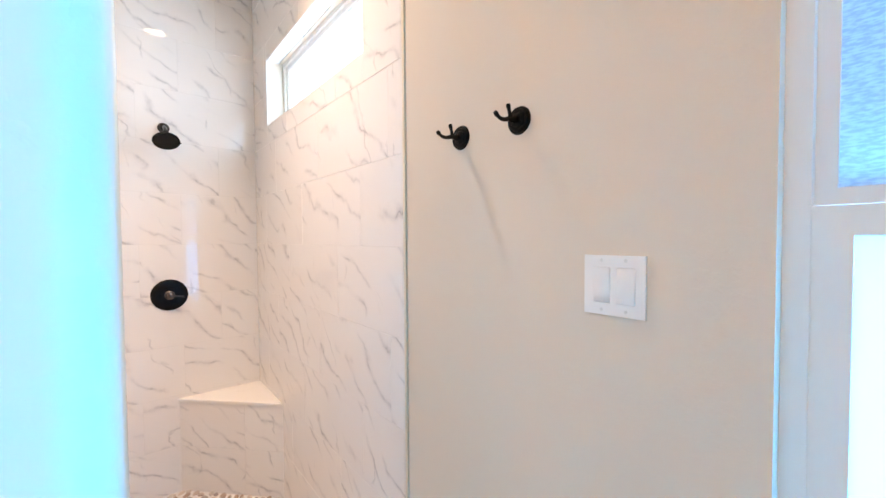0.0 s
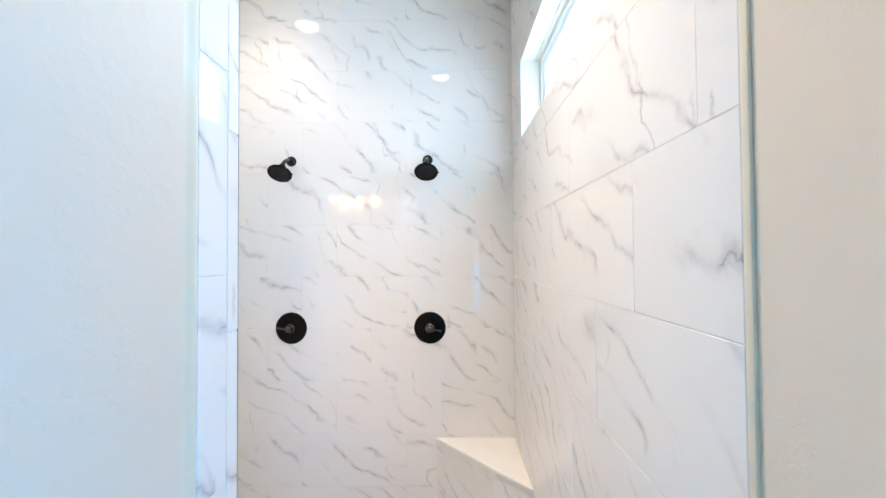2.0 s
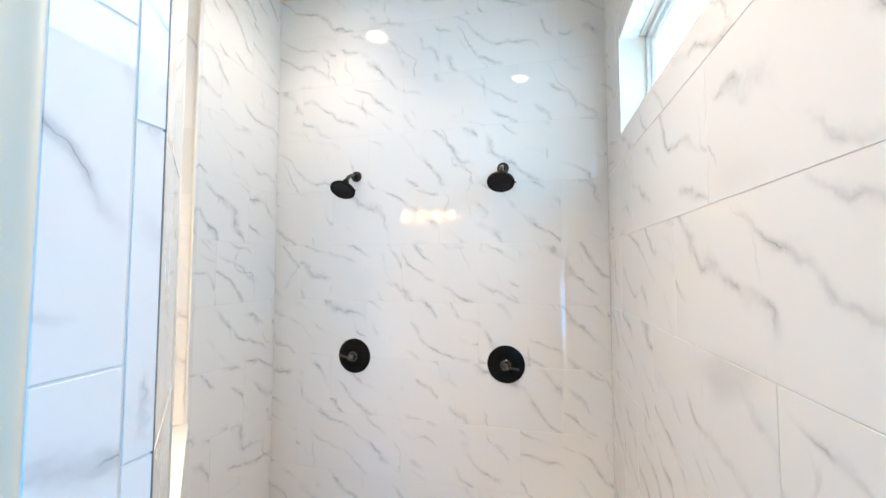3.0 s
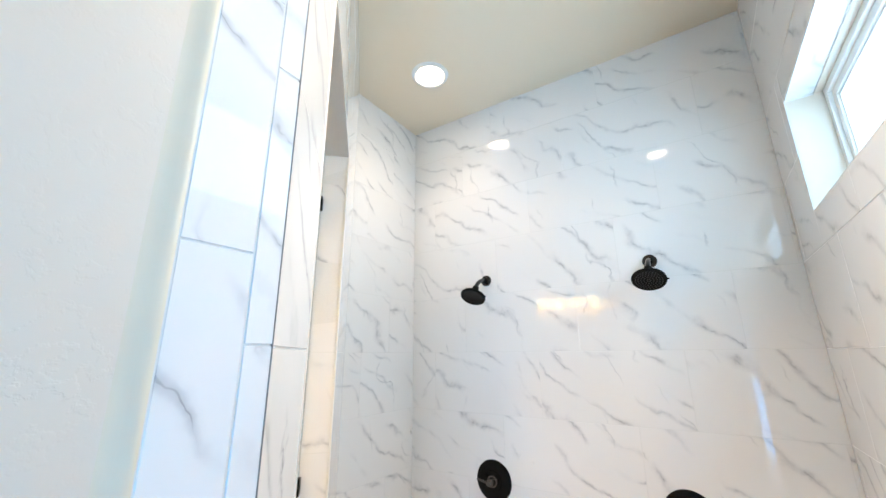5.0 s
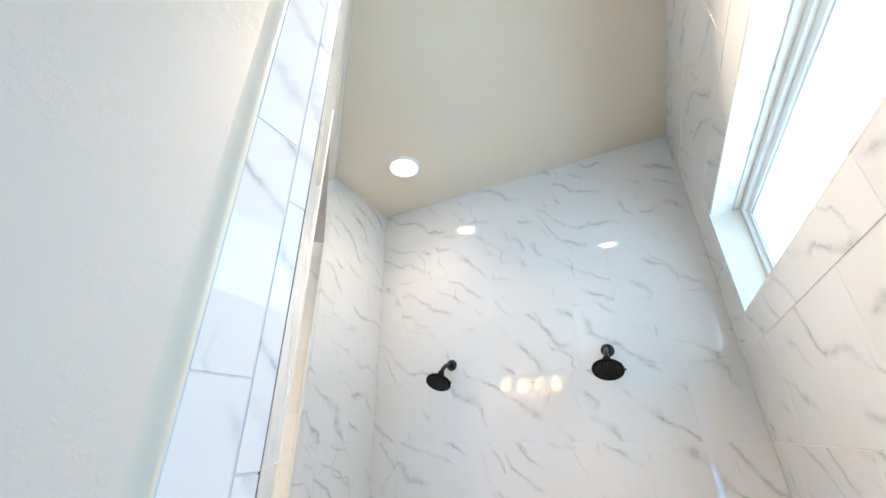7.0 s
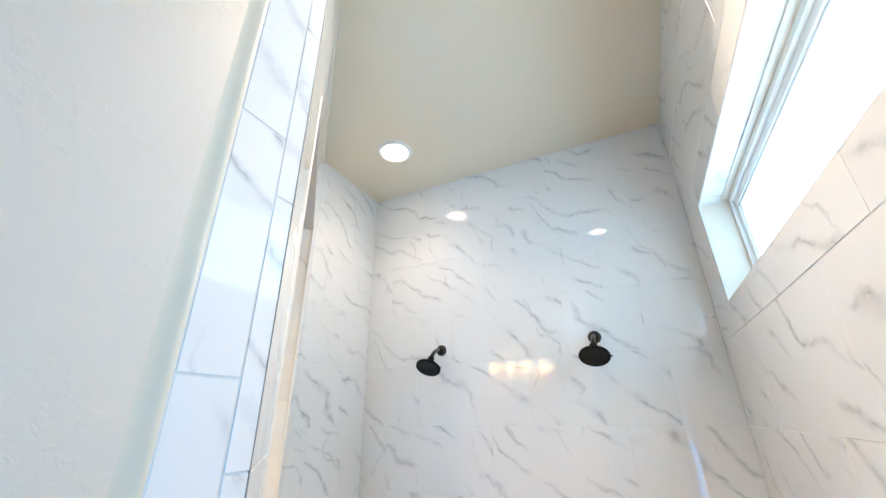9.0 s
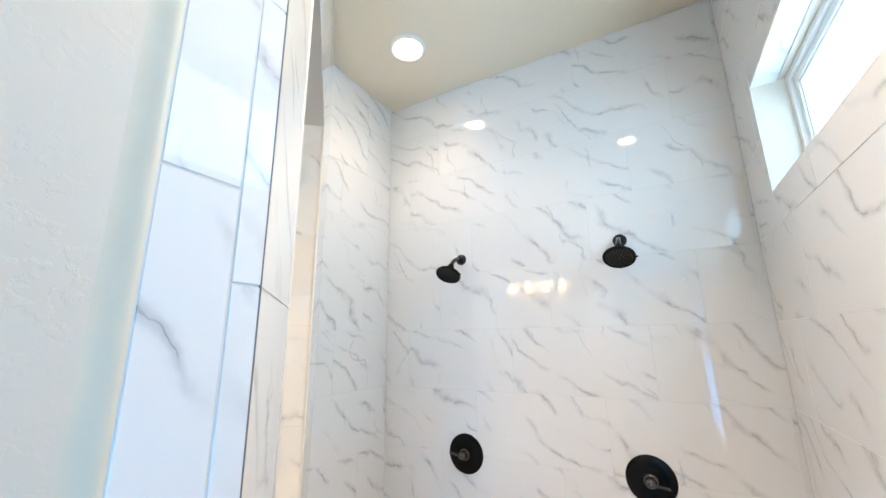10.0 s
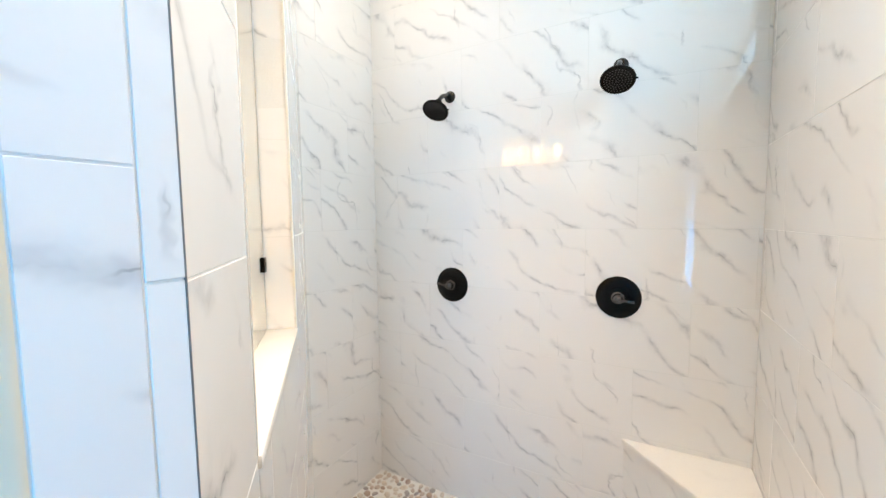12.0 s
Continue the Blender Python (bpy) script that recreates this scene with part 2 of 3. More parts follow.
def box(bm, x0, x1, y0, y1, z0, z1, bevel=0.0, segments=2):
    made = bmesh.ops.create_cube(bm, size=1.0, matrix=Matrix.LocRotScale(((x0 + x1) / 2, (y0 + y1) / 2, (z0 + z1) / 2), None, (abs(x1 - x0), abs(y1 - y0), abs(z1 - z0))))
    if bevel:
        edges = {e for v in made["verts"] for e in v.link_edges}
        bmesh.ops.bevel(bm, geom=list(edges), offset=bevel, segments=segments, affect="EDGES", profile=0.5)
    return bm


def lathe(bm, profile, steps=40, m=Matrix()):
    """Turns a profile of (radius, height) pairs about the local z axis."""
    rings = []
    for r, h in profile:
        if r < 1e-5:
            rings.append([bm.verts.new(m @ Vector((0, 0, h)))])
        else:
            rings.append([bm.verts.new(m @ Vector((r * math.cos(a), r * math.sin(a), h))) for a in (2 * math.pi * i / steps for i in range(steps))])
    for a, b in zip(rings, rings[1:]):
        for i in range(steps):
            j = (i + 1) % steps
            if len(a) == 1 and len(b) > 1:
                bm.faces.new((a[0], b[i], b[j]))
            elif len(b) == 1 and len(a) > 1:
                bm.faces.new((a[i], a[j], b[0]))
            elif len(a) > 1:
                bm.faces.new((a[i], a[j], b[j], b[i]))
    return bm


def tube(bm, points, radii, steps=16):
    """A round bar through the points, with a radius at each, closed by round ends."""
    pts = [Vector(p) for p in points]
    side = None
    rings = []
    for i, p in enumerate(pts):
        d = (pts[min(i + 1, len(pts) - 1)] - pts[max(i - 1, 0)]).normalized()
        if side is None:
            side = d.orthogonal().normalized()
        side = (side - d * side.dot(d)).normalized()
        up = d.cross(side)
        rings.append([bm.verts.new(p + radii[i] * (math.cos(a) * side + math.sin(a) * up)) for a in (2 * math.pi * k / steps for k in range(steps))])
    for a, b in zip(rings, rings[1:]):
        for k in range(steps):
            j = (k + 1) % steps
            bm.faces.new((a[k], a[j], b[j], b[k]))
    bm.faces.new(rings[0])
    bm.faces.new(rings[-1])
    return bm


def bend(a, b, c, count=10):
    """Points along a quadratic curve."""
    a, b, c = Vector(a), Vector(b), Vector(c)
    return [(1 - t) ** 2 * a + 2 * t * (1 - t) * b + t * t * c for t in (i / count for i in range(count + 1))]


def prism(bm, plan, z0, z1):
    """An upright prism over a plan polygon."""
    low = [bm.verts.new((x, y, z0)) for x, y in plan]
    top = [bm.verts.new((x, y, z1)) for x, y in plan]
    bm.faces.new(low[::-1])
    bm.faces.new(top)
    for i in range(len(plan)):
        j = (i + 1) % len(plan)
        bm.faces.new((low[i], low[j], top[j], top[i]))
    return bm


def face_frame(origin, along, up=(0, 0, 1)):
    """Local x runs along a face to the right as one looks at it, z up it, y into it."""
    x, z = Vector(along).normalized(), Vector(up).normalized()
    y = z.cross(x)
    m = Matrix((x, y, z)).transposed().to_4x4()
    m.translation = Vector(origin)
    return m


def pierced(bm, m, u0, u1, z0, z1, y0, y1, holes=()):
    """A wall in a face frame, from depth y0 to y1, with right-angled holes (u0, u1, z0, z1) through it."""
    us = sorted({u0, u1, *(h for k in holes for h in k[:2])})
    zs = sorted({z0, z1, *(h for k in holes for h in k[2:])})
    verts = {}

    def vert(u, y, z):
        key = (round(u, 5), round(y, 5), round(z, 5))
        if key not in verts:
            verts[key] = bm.verts.new(m @ Vector((u, y, z)))
        return verts[key]

    def solid(i, j):
        if not (0 <= i < len(us) - 1 and 0 <= j < len(zs) - 1):
            return False
        u, z = (us[i] + us[i + 1]) / 2, (zs[j] + zs[j + 1]) / 2
        return not any(a < u < b and c < z < d for a, b, c, d in holes)

    for i in range(len(us) - 1):
        for j in range(len(zs) - 1):
            if not solid(i, j):
                continue
            a, b, c, d = us[i], us[i + 1], zs[j], zs[j + 1]
            for y in (y0, y1):
                bm.faces.new((vert(a, y, c), vert(b, y, c), vert(b, y, d), vert(a, y, d)))
            for other, (p, q) in (((i - 1, j), ((a, c), (a, d))), ((i + 1, j), ((b, c), (b, d))), ((i, j - 1), ((a, c), (b, c))), ((i, j + 1), ((a, d), (b, d)))):
                if not solid(*other):
                    bm.faces.new((vert(p[0], y0, p[1]), vert(q[0], y0, q[1]), vert(q[0], y1, q[1]), vert(p[0], y1, p[1])))
    return bm


# ---------------------------------------------------------------- structure
def structure(name, bm, mat, label, category="wall"):
    ob = part(name, bm, mat, smooth=False)
    return tagged(ob, label, category, kind="structure")


EAST, NORTH = face_frame((XR, 0, 0), (0, -1, 0)), face_frame((0, YF, 0), (1, 0, 0))
WEST = face_frame((XL, 0, 0), (0, 1, 0))
SLANT = face_frame(DIAG, (-S2, S2, 0))
JAMB = face_frame((XA, 0, 0), (0, 1, 0))
BACK = 0.0009                                     # depth of the joints behind the face of the tiles

ROOM = [(XW - 0.15, YV - 0.12), (XV - 0.12, YV - 0.12), (XV - 0.12, YS - 0.15), (XR + 0.15, YS - 0.15), (XR + 0.15, YF + 0.15), (XW - 0.15, YF + 0.15)]
floor = structure("floor", prism(bmesh.new(), ROOM, -0.12, -0.012), FLOOR, "plain grey beige tiled bathroom floor", "floor")
ceiling = structure("ceiling", prism(bmesh.new(), ROOM, ZC, ZC + 0.12), CEIL, "smooth tan painted ceiling above the shower", "ceiling")
wall_north = structure("wall_north", box(bmesh.new(), XW, XR + 0.15, YF + BACK, YF + 0.15, -0.012, ZC), GROUT, "shower wall clad in glossy white marble-look tile")
wall_east = structure("wall_east", pierced(bmesh.new(), EAST, -YF - BACK, -YS, -0.012, ZC, 0.005, 0.15,
                      [(-WIN_Y[1], -WIN_Y[0], *WIN_Z), (-BWIN_Y[1], -BWIN_Y[0], *BWIN_Z)]), WALL, "warm beige painted wall with two windows")
wall_west = structure("wall_west", box(bmesh.new(), XL - 0.15, XL - BACK, 2.231, YF + BACK, -0.012, ZC), GROUT, "short shower wall clad in glossy marble-look tile")
wall_diagonal = structure("wall_diagonal", pierced(bmesh.new(), SLANT, 0.0, DIAG_LEN, -0.012, ZC, BACK, DIAG_T, [(*OPEN_U, SILL_Z - 0.02, HEAD_Z)]), GROUT,
                          "diagonal shower wall of marble-look tile with glazed opening")


# grout beds under the tiles that are set on painted walls
part("grout_bed", pierced(bmesh.new(), EAST, -YF - BACK, -TRIM_Y, -0.012, ZC, BACK, 0.0046, [(-WIN_Y[1], -WIN_Y[0], *WIN_Z)]), GROUT, wall_east, smooth=False)


def rounded_plan(x0, x1, y0, y1, r, steps=8):
    """A plan rectangle whose two south corners are bullnosed."""
    pts = []
    for cx, cy, a0 in ((x0 + r, y0 + r, math.pi), (x1 - r, y0 + r, 1.5 * math.pi)):
        pts += [(cx + r * math.cos(a0 + k * math.pi / 2 / steps), cy + r * math.sin(a0 + k * math.pi / 2 / steps)) for k in range(steps + 1)]
    return pts + [(x1, y1), (x0, y1)]


wall_partition = structure("wall_partition", prism(bmesh.new(), rounded_plan(-0.150, XA - 0.004, 0.205, DIAG.y - 0.004, 0.022), -0.012, ZC), WALL,
                           "beige painted stub wall with rounded bullnose corner")
wall_partition.data.shade_smooth()
wall_partition.data.set_sharp_from_angle(angle=radians(30))
part("grout_bed", box(bmesh.new(), XA - 0.0038, XA - BACK, 1.039, DIAG.y - 0.003, -0.012, ZC), GROUT, wall_partition, smooth=False)
structure("wall_vanity", box(bmesh.new(), XW, XV, YV - 0.12, YV, -0.012, ZC), WALL, "plain beige painted wall behind the vanity light")
structure("wall_south", box(bmesh.new(), XV - 0.12, XR + 0.15, YS - 0.15, YS, -0.012, ZC), WALL, "plain beige painted bathroom wall")
structure("wall_hall", box(bmesh.new(), XV - 0.12, XV - 0.0005, YS, YV - 0.12, -0.012, ZC), WALL, "plain beige painted wall beside the entry")
structure("wall_bath", box(bmesh.new(), XW - 0.15, XW, YV - 0.12, YF + 0.15, -0.012, ZC), WALL, "plain beige painted bathroom wall")


# ---------------------------------------------------------------- windows
def ring(bm, m, u0, u1, z0, z1, w, y0, y1, bevel=0.003):
    """A rectangular frame of bar width w."""
    pierced(bm, m, u0, u1, z0, z1, y0, y1, [(u0 + w, u1 - w, z0 + w, z1 - w)])
    bmesh.ops.bevel(bm, geom=[e for e in bm.edges if e.is_manifold and e.calc_face_angle(0) > 1], offset=bevel, segments=2, affect="EDGES")
    return bm


def transom_window():
    m = EAST
    u0, u1, z0, z1 = -WIN_Y[1], -WIN_Y[0], *WIN_Z
    win = tagged(empty("window_1", Matrix.Translation((XR + 0.1, sum(WIN_Y) / 2, z0))), "narrow white vinyl transom window high in tiled wall", "window", kind="structure")
    inv = win.matrix_world.inverted()
    part("window_frame", ring(bmesh.new(), inv @ m, u0, u1, z0, z1, 0.022, 0.100, 0.148), VINYL, win)
    part("sash", ring(bmesh.new(), inv @ m, u0 + 0.022, u1 - 0.022, z0 + 0.022, z1 - 0.022, 0.026, 0.112, 0.142), VINYL, win)
    part("glazing_bead", ring(bmesh.new(), inv @ m, u0 + 0.048, u1 - 0.048, z0 + 0.048, z1 - 0.048, 0.008, 0.118, 0.136, 0.0015), VINYL, win)
    pane = part("pane", pierced(bmesh.new(), inv @ m, u0 + 0.05, u1 - 0.05, z0 + 0.05, z1 - 0.05, 0.126, 0.131), FROST, win, "bright frosted glass pane")
    pane.visible_shadow = False


def hung_window(name, ys, upper):
    m = EAST
    u0, u1, z0, z1 = -ys[1], -ys[0], *BWIN_Z
    win = tagged(empty(name, Matrix.Translation((XR + 0.1, sum(ys) / 2, z0))), "single-hung white vinyl bathroom window with obscure glass", "window", kind="structure")
    inv = win.matrix_world.inverted()
    part("window_frame", ring(bmesh.new(), inv @ m, u0, u1, z0, z1, 0.030, 0.046, 0.110), VINYL, win)
    part("upper_sash", ring(bmesh.new(), inv @ m, u0 + 0.030, u1 - 0.030, 1.568, z1 - 0.030, 0.024, 0.076, 0.102), VINYL, win)
    part("lower_sash", ring(bmesh.new(), inv @ m, u0 + 0.030, u1 - 0.030, z0 + 0.030, 1.566, 0.042, 0.050, 0.075), VINYL, win)
    for name, mat, a, b, c, d, y in (("upper_pane", upper, 0.052, 0.052, 1.590, z1 - 0.052, 0.087), ("lower_pane", FROST, 0.070, 0.070, z0 + 0.070, 1.526, 0.060)):
        pane = part(name, pierced(bmesh.new(), inv @ m, u0 + a, u1 - b, c, d, y, y + 0.005), mat, win, "textured privacy glass pane")
        pane.visible_shadow = False


transom_window()
hung_window("window_2", BWIN_Y, OBSCURE)


# ---------------------------------------------------------------- trims
def strip(name, m, u0, u1, z0, z1, y0, y1, mat, label, bevel=0.002):
    bm = box(bmesh.new(), u0, u1, y0, y1, z0, z1, bevel)
    ob = part(name, bm, mat)
    ob.matrix_world = m
    return tagged(ob, label, "trim", kind="structure")


strip("trim", EAST, -TRIM_Y - 0.004, -TRIM_Y + 0.010, 0, ZC, -0.0008, 0.006, TRIM, "almond edge strip where tile meets paint", 0.0028)


def swell(m, profile, back, z0, z1, mat, label):
    """An upright strip whose section swells softly out of the paint up to the tile."""
    bm = bmesh.new()
    plan = [(u, y) for u, y in profile] + [(profile[-1][0], back), (profile[0][0], back)]
    prism(bm, plan, z0, z1)
    ob = part("trim", bm, mat)
    ob.matrix_world = m
    return tagged(ob, label, "trim", kind="structure")


swell(JAMB, [(1.016, 0.0041), (1.020, 0.0037), (1.025, 0.0028), (1.029, 0.0016), (1.033, 0.0006), (1.036, 0.0000), (1.0385, 0.0001), (1.040, 0.0007)],
      0.008, 0, ZC, TRIM, "rounded almond edge strip beside the tile")
for u in (OPEN_U[0] - 0.001, OPEN_U[1] - 0.005):
    strip("trim", SLANT, u, u + 0.006, SILL_Z, HEAD_Z, -0.0015, 0.006, WHITE_TRIM, "thin white metal edge on the glazed opening", 0.001)

strip("trim", JAMB, 1.1354, 1.1372, 0, ZC, -0.0004, 0.004, DARK_GAP, "dark caulk line at the tiled corner", 0.0003)

# quartz sill and bench
sill = part("window_sill", box(bmesh.new(), OPEN_U[0] + 0.001, OPEN_U[1] - 0.001, -0.006, DIAG_T + 0.01, SILL_Z - 0.022, SILL_Z, 0.003), QUARTZ)
sill.matrix_world = SLANT
tagged(sill, "white quartz ledge under the glazed shower opening", "sill", kind="structure")


# ---------------------------------------------------------------- things
def glass_panel():
    thing = empty("glass_panel", SLANT @ Matrix.Translation((OPEN_U[1], 0.093, SILL_Z)), label="clear frameless glass panel with black clips on the ledge", category="glass panel")
    w = OPEN_U[1] - OPEN_U[0]
    pane = part("pane", box(bmesh.new(), -w + 0.004, -0.006, -0.005, 0.005, 0.0, HEAD_Z - SILL_Z - 0.006, 0.0008, 1), CLEAR, thing)
    pane.visible_shadow = False
    part("seal", box(bmesh.new(), -0.0055, -0.0012, -0.0035, 0.0035, 0.0, HEAD_Z - SILL_Z - 0.004), DARK_GAP, thing, "dark seal along the glass edge")
    for z in (1.410, 2.318):
        bm = box(bmesh.new(), -0.034, 0.0, -0.012, -0.0052, z - SILL_Z - 0.023, z - SILL_Z + 0.023, 0.0015)
        box(bm, -0.034, 0.0, 0.0052, 0.012, z - SILL_Z - 0.023, z - SILL_Z + 0.023, 0.0015)
        clip = part("clip", bm, BRONZE, thing, "small black metal glass clip")
        part("screw", lathe(bmesh.new(), [(0, 0.0012), (0.005, 0.0012), (0.006, 0)], 16, Matrix.Translation((-0.018, -0.012, z - SILL_Z)) @ Matrix.Rotation(radians(90), 4, "X")), BRONZE, clip)


def bench():
    z, cx, cy = 0.566, 0.238, 2.282
    thing = empty("corner_bench", Matrix.Translation((XR - 0.15, YF - 0.15, 0)), label="triangular tiled corner bench with white quartz seat", category="bench")
    inv = thing.matrix_world.inverted()
    a, b = Vector((cx, YF, 0)), Vector((XR, cy, 0))
    bm = prism(bmesh.new(), [(cx + 0.012, YF + 0.001), (XR + 0.001, cy + 0.012), (XR + 0.001, YF + 0.001)], 0.0, z - 0.021)
    part("body", bm, GROUT, thing, m=inv, smooth=False)
    bm = prism(bmesh.new(), [(cx, YF - 0.0005), (XR - 0.0005, cy), (XR - 0.0005, YF - 0.0005)], z - 0.020, z)
    bmesh.ops.bevel(bm, geom=bm.edges[:], offset=0.003, segments=2, affect="EDGES")
    part("seat", bm, QUARTZ, thing, "white quartz seat slab", m=inv)
    return thing, face_frame((cx + 0.010, YF, 0), (b - a)), (b - a).length


def shower_head(x):
    """Flange on the wall, bent arm, ball collar and a tilted round head."""
    thing = empty("wall_shower", pose(x, YF, 2.177), label="black bronze round shower head on bent wall arm", category="shower head", group="pair of shower heads")
    out = Matrix.Rotation(radians(90), 4, "X")
    part("flange", lathe(bmesh.new(), [(0.0, 0.016), (0.016, 0.016), (0.020, 0.013), (0.026, 0.010), (0.0295, 0.005), (0.0300, 0.0), (0, 0)], 40, out), POLISHED, thing)
    arm = bend((0, 0, 0), (0, -0.075, 0.002), (0, -0.118, -0.046), 12)
    part("arm", tube(bmesh.new(), arm, [0.0105] * len(arm)), POLISHED, thing)
    tilt = Matrix.Translation((0, -0.158, -0.108)) @ Matrix.Rotation(radians(-33), 4, "X")
    head = part("shower_head", lathe(bmesh.new(), [(0.0, 0.072), (0.012, 0.072), (0.0165, 0.066), (0.0175, 0.057), (0.0140, 0.050), (0.0165, 0.044), (0.021, 0.038), (0.031, 0.028), (0.045, 0.019),
                                            (0.057, 0.013), (0.0635, 0.008), (0.065, 0.003), (0.0635, -0.001), (0.059, -0.003), (0.056, -0.0015), (0, -0.0015)], 56, tilt), BRONZE, thing)
    bm = bmesh.new()
    for r, count in ((0.007, 5), (0.018, 11), (0.029, 17), (0.039, 22), (0.049, 27)):
        for k in range(count):
            a = 2 * math.pi * k / count
            lathe(bm, [(0.0026, -0.001), (0.0020, -0.0042), (0, -0.0045)], 6, tilt @ Matrix.Translation((r * math.cos(a), r * math.sin(a), 0)))
    part("nozzles", bm, RUBBER, head, "rings of small rubber nozzles")
    part("lever", tube(bmesh.new(), [tilt @ Vector(p) for p in ((0.060, 0.004, 0.004), (0.071, 0.005, 0.002))], [0.004, 0.0032], 10), BRONZE, head)
    return thing


def valve(x, turn):
    """Round escutcheon with a stepped hub and a lever."""
    thing = empty("shower_valve", pose(x, YF, 1.197), label="round black bronze shower valve with lever handle", category="shower valve", group="pair of shower valves")
    out = Matrix.Rotation(radians(90), 4, "X")
    part("escutcheon", lathe(bmesh.new(), [(0, 0.0125), (0.044, 0.0122), (0.0455, 0.0092), (0.062, 0.0088), (0.080, 0.0080), (0.0895, 0.0045), (0.0925, 0.0), (0, 0)], 64, out), BRONZE, thing)
    part("hub", lathe(bmesh.new(), [(0, 0.060), (0.008, 0.059), (0.0145, 0.055), (0.0185, 0.047), (0.0195, 0.034), (0.021, 0.024), (0.0265, 0.020), (0.0280, 0.010), (0, 0.010)], 40, out), GUNMETAL, thing)
    spin = Matrix.Rotation(radians(turn), 4, "Y")
    part("lever", box(bmesh.new(), 0.010, 0.066, -0.056, -0.047, -0.0055, 0.0055, 0.002), GUNMETAL, thing, "thin gunmetal lever", m=spin)
    return thing


def robe_hook(y):
    """Stepped round rose, a post, a long prong that dips and rises and a short upper one."""
    thing = empty("robe_hook", EAST @ Matrix.Translation((-y, 0.005, 1.792)), label="double black bronze robe hook on beige wall", category="robe hook", group="robe hooks")
    out = Matrix.Rotation(radians(90), 4, "X")
    part("rose", lathe(bmesh.new(), [(0, 0.014), (0.010, 0.014), (0.015, 0.0125), (0.018, 0.0085), (0.021, 0.0095), (0.0245, 0.0085), (0.027, 0.0050), (0.0300, 0.0052), (0.0325, 0.0), (0, 0)], 48, out), BRONZE, thing)
    long = bend((0, -0.006, 0.000), (0, -0.030, 0.000), (0, -0.044, -0.005), 5) + bend((0, -0.050, -0.0065), (0, -0.068, -0.011), (0, -0.083, 0.004), 8)
    part("prong", tube(bmesh.new(), long, [0.0085, 0.0080, 0.0070, 0.0062, 0.0056, 0.0053] + [0.0051 - 0.0002 * i for i in range(6)] + [0.0046, 0.0054, 0.0042]), BRONZE, thing)
    short = bend((0, -0.031, -0.001), (0, -0.035, 0.015), (0, -0.040, 0.030), 8)
    part("prong", tube(bmesh.new(), short, [0.0055, 0.0050, 0.0045, 0.0042, 0.0041, 0.0043, 0.0049, 0.0056, 0.0038]), BRONZE, thing)
    return thing


def switch():
    w, h = 0.115, 0.113
    thing = empty("light_switch", EAST @ Matrix.Translation((-0.339, 0.005, 1.4335)), label="white two-gang rocker light switch on beige wall", category="light switch")
    bm = pierced(bmesh.new(), Matrix(), -w / 2, w / 2, -h / 2, h / 2, -0.0062, 0.0, [(s * 0.023 - 0.0169, s * 0.023 + 0.0169, -0.0338, 0.0338) for s in (-1, 1)])
    part("plate", bm, PLASTIC, thing, smooth=False)
    for s in (-1, 1):
        x = s * 0.023
        bm = box(bmesh.new(), x - 0.01675, x + 0.01675, -0.0064, -0.001, -0.0332, 0.0332, 0.0006)
        for v in bm.verts:
            if v.co.y < -0.005:
                v.co.y -= 0.0020 * (0.5 + v.co.z / 0.066 * (1 if s < 0 else -1))
        part("rocker", bm, PLASTIC, thing)
        for z in (-0.0470, 0.0470):
            part("screw", lathe(bmesh.new(), [(0, 0.0009), (0.0026, 0.0007), (0.0032, 0)], 14, Matrix.Translation((x, -0.0062, z)) @ Matrix.Rotation(radians(90), 4, "X")), SCREW, thing)
    return thing


def downlight(x, y, watts, beam):
    """A recessed can: trim ring proud of the ceiling, glowing lens set up inside it."""
    thing = empty("downlight", pose(x, y, ZC), label="round recessed ceiling downlight, lit, white trim", category="downlight", group="downlights")
    part("trim_ring", lathe(bmesh.new(), [(0.067, 0.010), (0.068, -0.002), (0.080, -0.013), (0.085, -0.0135), (0.096, -0.008), (0.100, -0.001), (0.100, 0.004), (0.067, 0.010)], 48), PLASTIC, thing)
    part("lens", lathe(bmesh.new(), [(0, -0.001), (0.069, -0.001), (0.069, 0.003), (0, 0.003)], 48), LAMP_DISC, thing, "warm glowing lens")
    data = bpy.data.lights.new("downlight_lamp", "AREA")
    data.shape, data.size, data.energy, data.color = "DISK", 0.13, watts, (1.0, 0.82, 0.64)
    data.spread = radians(beam)
    lamp = new("downlight_lamp", data)
    lamp.matrix_world = pose(x, y, ZC - 0.004)
    return thing


def vanity_light():
    thing = empty("vanity_light", pose(-1.09, YV, 2.45), label="nickel vanity light bar with four lit glass shades", category="vanity light")
    part("backplate", box(bmesh.new(), -0.44, 0.44, 0.0, 0.022, 0.02, 0.10, 0.004), NICKEL, thing)
    for k in range(4):
        x = -0.345 + 0.23 * k
        part("arm", tube(bmesh.new(), bend((x, 0.02, 0.06), (x, 0.085, 0.07), (x, 0.095, 0.03), 8), [0.008] * 9, 12), NICKEL, thing)
        part("shade", lathe(bmesh.new(), [(0.0, 0.028), (0.022, 0.028), (0.032, 0.010), (0.040, -0.055), (0.046, -0.110), (0.044, -0.110), (0.0, -0.09)], 32, Matrix.Translation((x, 0.095, 0.02))), SHADE_GLOW, thing, "glowing frosted glass shade")
    return thing


